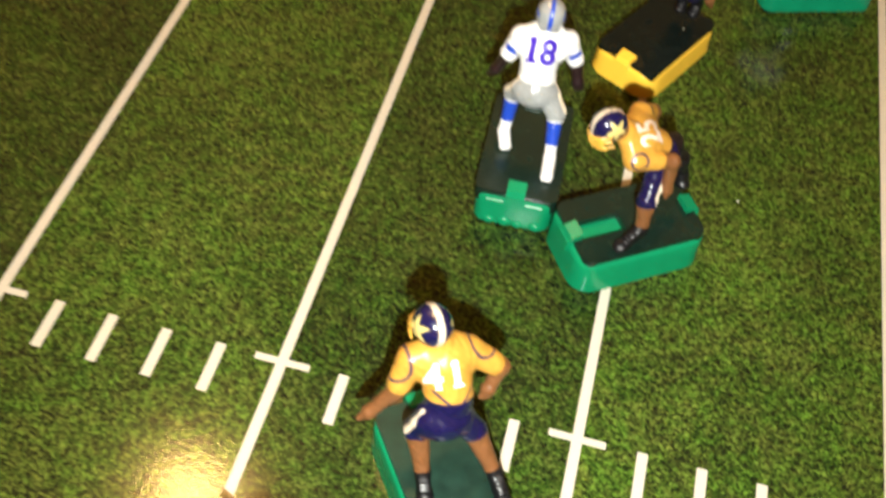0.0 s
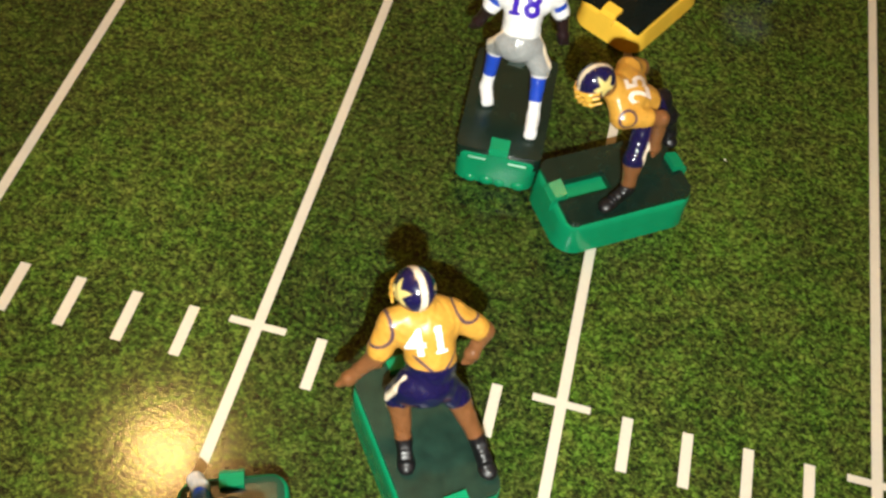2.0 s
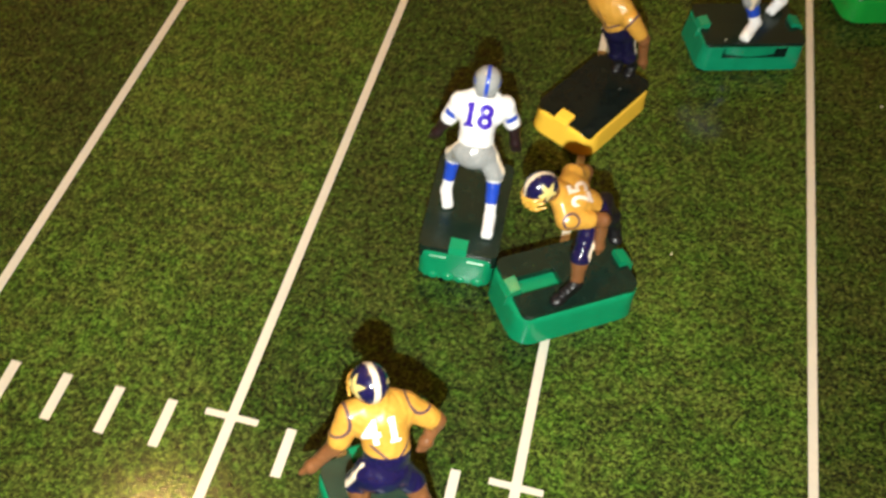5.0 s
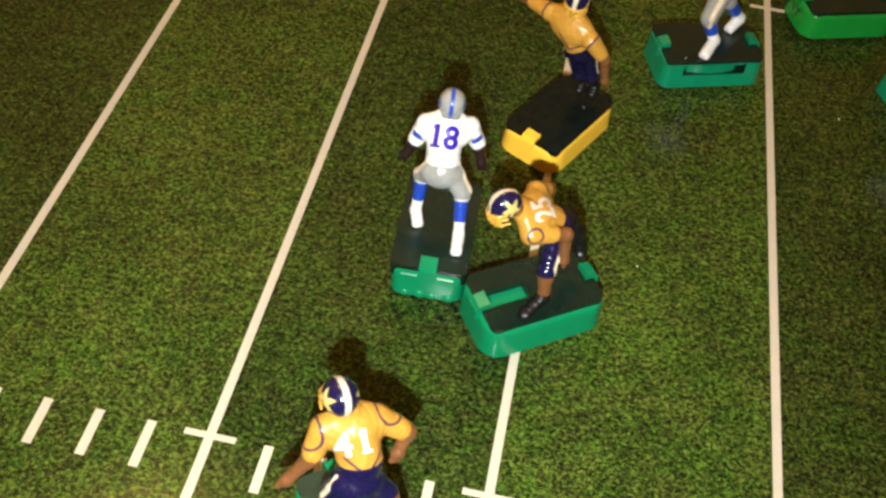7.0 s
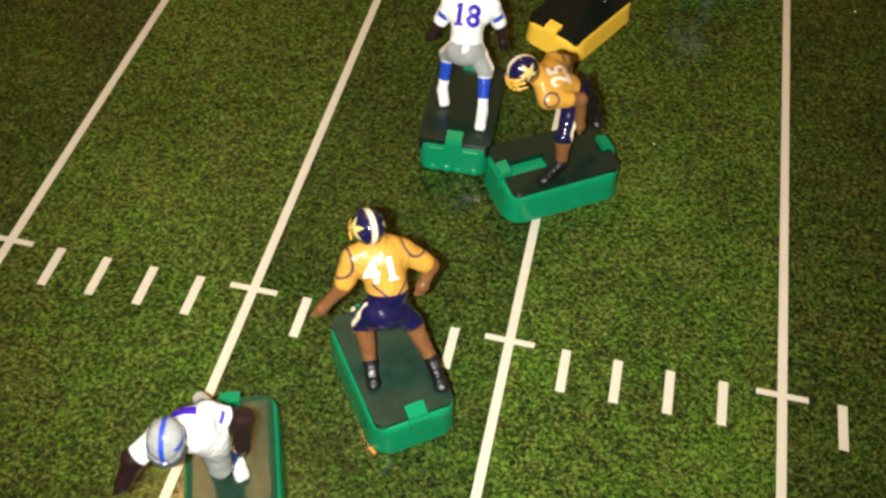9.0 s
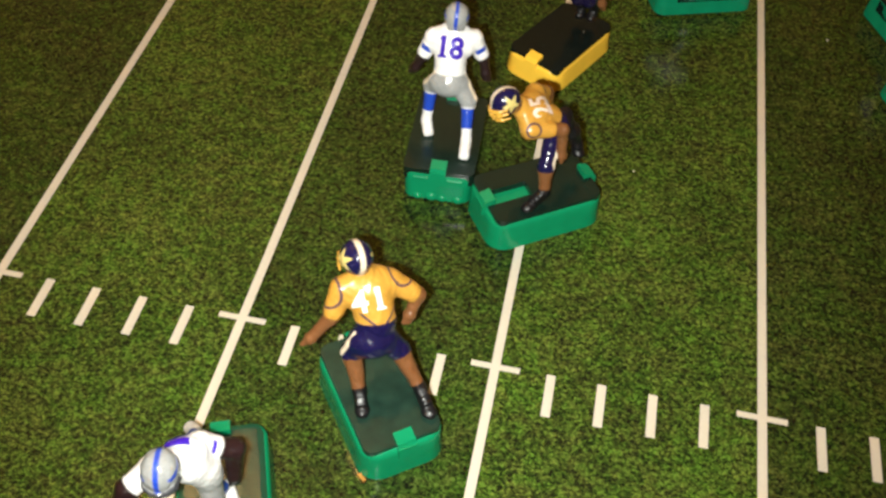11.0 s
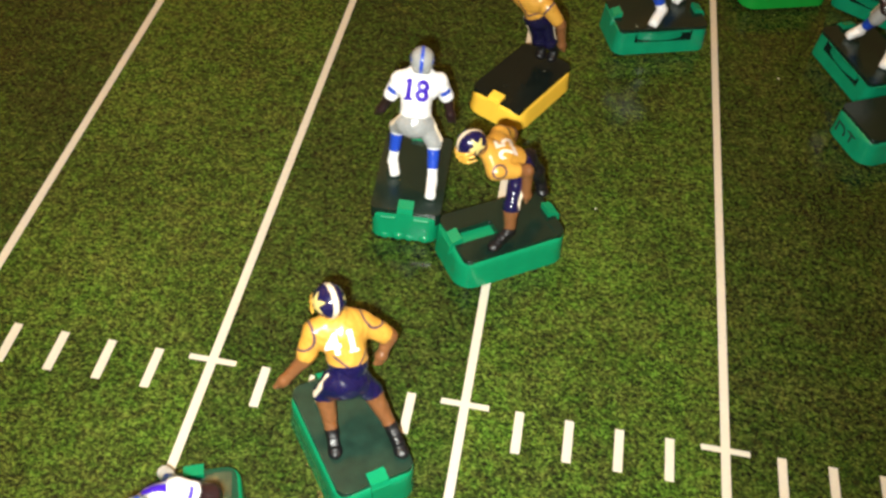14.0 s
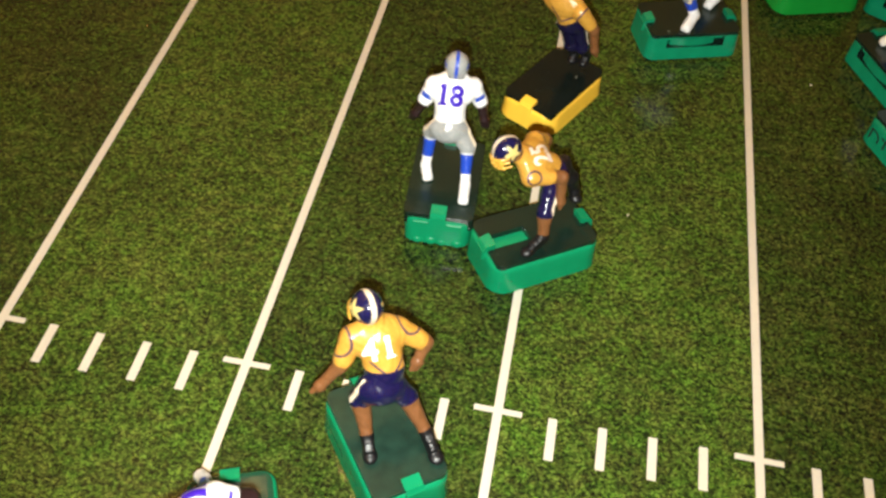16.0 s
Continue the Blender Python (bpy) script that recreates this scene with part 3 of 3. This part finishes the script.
def player(kind, J, s=1.0, slim=1.0, sleeve=0.80, thigh=1.0, one_stripe=False, dark_legs="", seat_fill=1.0, piping=True, bars="lr", head=1.0, star=0.48, trunk=1.0, striped=True, creased=False, arm=1.0, hem=-9.0, trousers=None, bar=None):
    """A figure from its joints. kind: white or gold."""
    fig = Figure()
    white = kind == "white"
    jersey, pants = (WHITE, SILVER) if white else (GOLD, trousers or NAVY)
    skin = DARK_SKIN if white else BROWN
    J = {k: np.array(v, float) for k, v in J.items()}
    if white:
        helmet(fig, J["helm"], J["front"], J["up"], 0.295 * s * head, SILVER, ROYAL, ROYAL, DARK_SKIN, (0.06, 0.06, 0.07, 0.3))
    else:
        helmet(fig, J["helm"], J["front"], J["up"], 0.295 * s, NAVY, CREAM, (0.62, 0.50, 0.17, 0.40), (0.46, 0.22, 0.045, 0.4), (0.66, 0.36, 0.05, 0.36), star=star)
    fig.cone(J["helm"], J["neck"], 0.16 * s, 0.18 * s, skin)
    across = unit(J["rsh"] - J["lsh"])
    spine = unit(J["neck"] - J["waist"])
    spine = unit(spine - across * (spine @ across))
    body = np.array([across, np.cross(spine, across), spine])
    half = np.linalg.norm(J["rsh"] - J["lsh"]) / 2
    mid = (J["lsh"] + J["rsh"]) / 2

    def shirt(q):
        """Jersey with thin piping along the flanks."""
        x, y, z = ((q - J["waist"]) @ body.T).T
        out = np.tile(jersey, (len(q), 1)).astype(float)
        if piping and not white:
            out[(np.abs(np.abs(x) - (0.10 + 1.05 * (z - max(hem, 0.0)))) < 0.030) & (z < max(hem, 0.0) + 0.20)] = PIPING
        out[z < hem] = pants
        return out

    def sleeve_patch(a, b):
        """White sleeve with a short blue bar painted across its back."""
        rings = banded(a, b, (0.52, jersey), (0.80, bar or ROYAL), (9, jersey))

        def paint(q):
            out = rings(q)
            d = q - a
            d = d - np.outer(d @ unit(b - a), unit(b - a))
            out[d @ unit(body[1] * (1 if body[1][1] < 0 else -1) + np.array((0, 0, 0.6))) < 0.10 * s] = jersey
            return out

        return paint

    pad = 0.19 if white else 0.172
    fig.cone(J["lsh"], J["rsh"], pad * s * slim, pad * s * slim, jersey)
    fig.egg(0.45 * mid + 0.55 * J["chest"], (slim * trunk * (0.78 * half + 0.13), 0.29 * s * slim, 0.40 * s), body, shirt)
    fig.cone(J["chest"], J["waist"], 0.31 * s * slim * trunk, 0.285 * s * slim * trunk, shirt)
    fig.cone(J["neck"], J["chest"], 0.20 * s * slim, 0.28 * s * slim, jersey)
    for k in ("lsh", "rsh"):
        fig.cone(J["neck"] - 0.10 * s * spine, J[k], 0.17 * s * slim, 0.18 * s * slim, jersey)
    back = -unit(J["front"] * np.array((1, 1, 0)))
    for k in ("lsh", "rsh"):
        fig.egg(0.60 * J[k] + 0.40 * J["chest"] + 0.13 * s * back, (0.19 * s, 0.12 * s, 0.24 * s), body, shirt)
    seat = (J["lhip"] + J["rhip"]) / 2
    for k in (-1, 0, 1) if creased else ():
        at = seat + 0.235 * s * back + 0.085 * s * k * across
        fig.cone(at + np.array((0, 0, 0.13 * s)), at + np.array((0, 0, -0.06 * s)) + 0.015 * s * back, 0.034 * s, 0.042 * s, pants)
    wide = np.linalg.norm(J["rhip"] - J["lhip"]) / 2
    for side in "lr":
        sh, el, hd = J[side + "sh"], J[side + "el"], J[side + "hand"]
        cuff = sh + (sleeve if isinstance(sleeve, float) else sleeve["lr".index(side)]) * (el - sh)
        if white:
            fig.cone(sh, cuff, 0.185 * s * slim, 0.165 * s * slim, sleeve_patch(sh, cuff) if side in bars else WHITE)
        else:
            away = unit(unit(cuff - sh) + 1.1 * across * (1 if side == "r" else -1))
            fig.cone(sh, cuff, 0.197 * s * slim, 0.165 * s * slim, banded(sh, sh + 0.5 * s * away, (0.03, jersey), (0.13, PIPING), (9, jersey)) if side + "loop" not in J else jersey)
            if side + "loop" in J:
                fig.loops.append((sh + 0.3 * (cuff - sh) + J[side + "loop"][:3], J[side + "loop"][3], np.array(PIPING), np.array(jersey)))
        fig.cone(sh, el, 0.13 * s, 0.135 * s * arm, skin)
        fig.cone(el, hd, 0.125 * s * arm, 0.090 * s * arm, skin)
        palm = unit(hd - el)
        fig.egg(hd, (0.105 * s, 0.105 * s, 0.105 * s), np.eye(3), skin)
        for k in (-1, 0, 1):
            fig.cone(hd + k * 0.055 * s * across, hd + k * 0.06 * s * across + 0.15 * s * palm, 0.045 * s, 0.035 * s, skin)
        hip, kn, an, toe = J[side + "hip"], J[side + "kn"], J[side + "ank"], J[side + "toe"]
        out_dir = unit(unit(J["rhip"] - J["lhip"]) * (1 if side == "r" else -1) + np.array((0, 0, 0.45)))

        # a single dark leg is navy trousers with the shade painted in as black
        fig.cone(hip, kn, 0.215 * s * thigh, 0.175 * s * thigh, BLACK if dark_legs == side else pants)
        out_dir = unit(J.get("stripe", out_dir)) if side == "l" else out_dir
        down = unit(kn - hip)
        flat = unit(out_dir - down * (out_dir @ down))
        if not (one_stripe and side == "r") and striped:
            fig.cone(0.35 * J["waist"] + 0.65 * hip + flat * 0.235 * s, hip + 0.25 * (kn - hip) + flat * 0.20 * s * thigh, 0.035 * s, 0.045 * s, CREAM)
            wide_band = 0.062 if white else 0.040
            fig.cone(hip + 0.25 * (kn - hip) + flat * (0.22 - wide_band / 2) * s * thigh, kn + flat * (0.185 - wide_band / 2) * s * thigh, wide_band * s, wide_band * s, CREAM)
            fig.cone(kn + flat * 0.165 * s * thigh, kn + 0.17 * s * unit(down + unit(an - kn)) + flat * 0.11 * s, 0.038 * s, 0.034 * s, CREAM)
        heel = an + 0.06 * s * unit(an - toe) * np.array((1, 1, 0))
        if white:
            fig.cone(kn, an, 0.150 * s, 0.105 * s, banded(kn, an, (0.05, pants), (0.17, (0.72, 0.72, 0.74, 0.36)), (0.68, ROYAL), (9, WHITE)))
            side_way = unit(np.cross(toe - an, (0, 0, 1.0)))
            for k in (-1, 1):
                tip = toe + 0.05 * s * unit((toe - an) * np.array((1, 1, 0))) + 0.055 * s * k * side_way - np.array((0, 0, 0.05 * s))
                fig.cone(0.5 * (an + toe), tip, 0.07 * s, 0.055 * s, WHITE)
            fig.cone(an, toe, 0.120 * s, 0.110 * s, WHITE)
            fig.cone(heel - np.array((0, 0, 0.07 * s)), toe - np.array((0, 0, 0.03)), 0.10 * s, 0.10 * s, WHITE)
        else:
            fig.cone(kn, an, 0.182 * s, 0.098 * s, banded(kn, an, (0.10, BLACK if side == dark_legs else pants), (0.92, BLACK if side in dark_legs else skin), (9, BLACK)))
            ahead = unit((toe - an) * np.array((1, 1, 0)))
            aside = np.cross(ahead, (0, 0, 1.0))
            fig.cone(an + 0.10 * unit(kn - an), an, 0.112 * s, 0.104 * s, BLACK)
            fig.cone(an, 0.4 * an + 0.6 * toe, 0.102 * s, 0.104 * s, BLACK)
            fig.egg(toe - np.array((0, 0, 0.03)), (0.155 * s, 0.128 * s, 0.095 * s), np.array([ahead, aside, (0, 0, 1.0)]), BLACK)
            fig.cone(heel - np.array((0, 0, 0.07 * s)), toe - np.array((0, 0, 0.05)), 0.096 * s, 0.108 * s, BLACK)
            for k in (0.15, 0.40, 0.65):
                lace = an + k * (toe - an) + 0.083 * s * unit(ahead + np.array((0, 0, 1.0)))
                fig.cone(lace - 0.06 * s * aside, lace + 0.06 * s * aside, 0.020 * s, 0.020 * s, BLACK)
    hips = unit(J["rhip"] - J["lhip"])
    up = unit(J["waist"] - seat)
    up = unit(up - hips * (up @ hips))

    def seat_paint(q):
        out = np.tile(pants, (len(q), 1)).astype(float)
        # the dark leg's half of the seat gets the same painted shade
        if dark_legs in ("l", "r"):
            out[(q - seat) @ hips * (1 if dark_legs == "r" else -1) > 0.02] = BLACK
        return out

    fig.egg(seat, (wide + 0.24 * s, 0.27 * s * seat_fill, 0.27 * s * seat_fill), np.array([hips, np.cross(up, hips), up]), seat_paint)
    fig.cone(J["waist"], seat, 0.27 * s * slim * trunk, 0.25 * s * slim * trunk, banded(J["waist"], seat, (0.35 if hem < -1 else -9, jersey), (9, pants)))
    return fig


# standing figure in white, seen from behind
f = player("white", dict(
    helm=(2.92, 6.06, 3.34), front=(-0.12, 1.0, -0.25), up=(0, 0.25, 1), neck=(2.93, 5.94, 3.00), chest=(2.88, 5.86, 2.72), lsh=(2.49, 5.92, 2.84), rsh=(3.31, 6.06, 2.84), lel=(2.30, 5.80, 2.42), rel=(3.53, 6.05, 2.42), lhand=(2.14, 5.77, 2.08), rhand=(3.64, 5.95, 2.05), waist=(2.91, 5.62, 2.30), lhip=(2.75, 5.42, 2.08), rhip=(3.12, 5.48, 2.06), lkn=(2.56, 5.50, 1.88), rkn=(3.39, 5.33, 1.74), lank=(2.52, 5.27, 1.08), rank=(3.47, 4.87, 1.05), ltoe=(2.60, 5.08, 0.96), rtoe=(3.50, 4.55, 0.96)), 0.97, seat_fill=1.18, trunk=1.18)
f.number("18", (2.87, 5.75, 2.70), (0.08, -0.72, 0.68), (-0.02, 0.6, 0.7), 0.60, INK, 0.95)
f.build("football_figure", "painted toy football figure in white jersey numbered 18, silver trousers")

# squatting figure in gold, seen from behind
f = player("gold", dict(
    helm=(2.57, -0.72, 3.44), front=(-0.60, 0.78, -0.2), up=(0, 0.25, 1), neck=(2.66, -0.71, 3.08), chest=(2.80, -0.79, 2.72), lsh=(2.38, -0.95, 2.84), rsh=(3.08, -0.55, 2.76), lel=(2.24, -1.24, 2.38), rel=(3.56, -0.47, 2.42), lhand=(1.93, -1.46, 1.98), rhand=(3.47, -0.68, 2.10), rloop=(0.06, 0.10, 0.20, 0.235), lloop=(-0.17, -0.07, 0.10, 0.26), stripe=(-0.25, -0.35, 0.9), waist=(2.96, -1.05, 2.26), lhip=(2.78, -1.34, 1.99), rhip=(3.13, -1.18, 1.99), lkn=(2.62, -1.40, 1.74), rkn=(3.40, -1.17, 1.70), lank=(2.85, -1.80, 1.12), rank=(3.85, -1.48, 1.12), ltoe=(2.95, -2.03, 0.97), rtoe=(4.08, -1.79, 0.97)), slim=1.08, sleeve=0.72, one_stripe=True, seat_fill=1.22, thigh=1.10, hem=0.07, trunk=1.12, creased=True)
f.number("41", (2.85, -0.95, 2.64), (0.12, -0.62, 0.78), (-0.40, 0.75, 0.6), 0.52, WHITE, 1.08)
f.build("football_figure", "painted toy football figure in gold jersey numbered 41, squatting")

# figure in gold bending forward
f = player("gold", dict(
    helm=(4.30, 3.87, 3.22), front=(-0.80, -0.55, -0.30), up=(-0.3, 0.1, 1), lloop=(-0.02, -0.17, 0.11, 0.14), stripe=(0.85, -0.50, 0.1), neck=(4.55, 4.05, 3.00), chest=(4.90, 4.18, 2.70), lsh=(4.85, 3.80, 2.66), rsh=(4.80, 4.80, 2.74), lel=(5.47, 4.06, 2.56), rel=(5.02, 5.16, 2.50), lhand=(5.54, 4.02, 1.92), rhand=(5.05, 4.95, 2.00), waist=(5.14, 4.36, 2.52), lhip=(5.30, 4.30, 2.24), rhip=(5.43, 4.57, 2.40), lkn=(5.27, 3.86, 1.66), rkn=(5.66, 4.66, 2.02), lank=(5.32, 3.68, 1.14), rank=(5.78, 4.82, 1.62), ltoe=(5.05, 3.36, 0.97), rtoe=(5.86, 4.74, 1.42)), 0.98, 1.0, sleeve=0.58, thigh=0.88, one_stripe=True, dark_legs="r", piping=False, seat_fill=0.88, star=0.45)
f.number("25", (4.98, 4.27, 2.85), (0.02, -0.62, 0.78), (-0.80, -0.62, 0.0), 0.52, (0.80, 0.66, 0.56, 0.40), 0.84)
f.build("football_figure", "painted toy football figure in gold jersey numbered 25, bending")

# figure in gold on the yellow base, leaning forward with its arms spread
f = player("gold", dict(
    helm=(4.88, 9.98, 3.42), front=(-0.15, -0.95, -0.30), up=(0, -0.3, 0.95), neck=(4.91, 10.08, 3.00), chest=(4.88, 9.95, 2.70), lsh=(5.34, 9.62, 2.66), rsh=(4.34, 10.22, 2.78), lel=(5.72, 9.66, 2.20), rel=(3.80, 10.65, 2.72), lhand=(5.84, 9.70, 1.60), rhand=(3.44, 10.75, 2.75), waist=(5.06, 9.90, 2.36), lhip=(5.32, 9.92, 2.10), rhip=(5.06, 9.86, 2.10), lkn=(5.54, 9.98, 1.42), rkn=(5.26, 10.02, 1.42), lank=(5.69, 10.15, 1.12), rank=(5.39, 10.22, 1.12), ltoe=(5.65, 10.02, 0.97), rtoe=(5.36, 10.08, 0.97)), 0.98, sleeve=0.66, thigh=0.80, seat_fill=0.85, trousers=(0.006, 0.005, 0.030, 0.24), dark_legs="lr")
f.build("football_figure", "painted toy football figure in gold jersey, arms spread")

# figure in white running
f = player("white", dict(
    helm=(8.05, 13.5, 3.45), front=(-0.6, -0.8, -0.2), up=(0, 0, 1), neck=(8.1, 13.4, 3.12), chest=(8.12, 13.35, 2.75), lsh=(8.5, 13.1, 2.85), rsh=(7.72, 13.55, 2.85), lel=(8.5, 12.95, 2.4), rel=(7.45, 13.4, 2.4), lhand=(8.20, 12.92, 1.98), rhand=(7.35, 13.0, 2.2), waist=(8.18, 13.28, 2.40), lhip=(8.25, 13.02, 2.15), rhip=(8.18, 13.35, 2.15), lkn=(8.08, 12.65, 1.66), rkn=(8.52, 13.46, 1.70), lank=(8.36, 12.58, 1.12), rank=(8.97, 13.68, 1.12), ltoe=(8.20, 12.22, 0.97), rtoe=(8.80, 13.46, 0.97)), 1.16)
f.build("football_figure", "painted toy football figure in white with blue socks, running")

# figure in white leaning over its base
f = player("white", dict(
    helm=(0.87, -4.94, 3.32), front=(0.2, -0.9, -0.35), up=(0.10, -0.3, 1), neck=(0.89, -4.68, 3.05), chest=(1.00, -4.47, 2.75), lsh=(1.07, -4.14, 2.72), rsh=(0.52, -4.62, 2.66), lel=(1.50, -3.97, 2.42), rel=(0.21, -4.93, 2.42), lhand=(1.51, -4.15, 1.95), rhand=(0.08, -5.19, 2.10), waist=(1.12, -4.35, 2.42), lhip=(1.19, -4.35, 2.20), rhip=(1.02, -4.24, 2.25), lkn=(1.24, -4.46, 1.72), rkn=(0.66, -3.67, 1.70), lank=(1.18, -3.92, 1.10), rank=(0.36, -3.14, 1.10), ltoe=(1.36, -4.15, 0.97), rtoe=(0.24, -3.02, 0.97)), 1.0, 1.0, sleeve=(0.45, 0.95), bars="l", head=0.98, striped=False, arm=1.3, bar=INK)
f.number("", (0.86, -4.36, 2.88), (-0.25, 0.45, 0.85), (-0.9, -0.4, 0), 0.44, INK)
f.build("football_figure", "painted toy football figure in white with silver helmet, leaning")

# figure in white at the edge of the board
f = player("white", dict(
    helm=(14.2, 12.9, 3.4), front=(-0.6, -0.8, -0.2), up=(0, 0, 1), neck=(14.2, 12.85, 3.1), chest=(14.2, 12.8, 2.75), lsh=(14.5, 12.5, 2.85), rsh=(13.85, 13.05, 2.85), lel=(14.6, 12.3, 2.4), rel=(13.75, 13.0, 2.4), lhand=(14.35, 12.1, 2.0), rhand=(13.85, 12.7, 2.1), waist=(14.15, 12.75, 2.35), lhip=(14.2, 12.6, 2.1), rhip=(14.05, 12.85, 2.1), lkn=(14.25, 12.2, 1.65), rkn=(13.84, 12.85, 1.65), lank=(14.3, 12.1, 1.12), rank=(13.64, 13.05, 1.12), ltoe=(14.2, 11.9, 0.97), rtoe=(13.44, 13.00, 0.97)), 1.05)
f.build("football_figure", "painted toy football figure in white with blue socks")

# ---- flecks on the board and on two plates ----
for x, y, z, r, under in ((7.195, 5.887, 0, 0.021, "printed board"), (11.746, 11.888, 0, 0.027, "printed board"), (5.54, 9.78, 0.652, 0.016, "black plate"), (7.76, 12.05, 0.838, 0.019, "dark plate")):
    bm = bmesh.new()
    bmesh.ops.create_icosphere(bm, subdivisions=1, radius=r)
    bmesh.ops.scale(bm, vec=(1, 1.3, 0.6), verts=bm.verts)
    bmesh.ops.translate(bm, vec=(x, y, z + 0.45 * r), verts=bm.verts)
    tagged(obj("dust_fleck", bm, FLECK), "tiny pale fleck of dust on the " + under, "dust", "dust flecks")
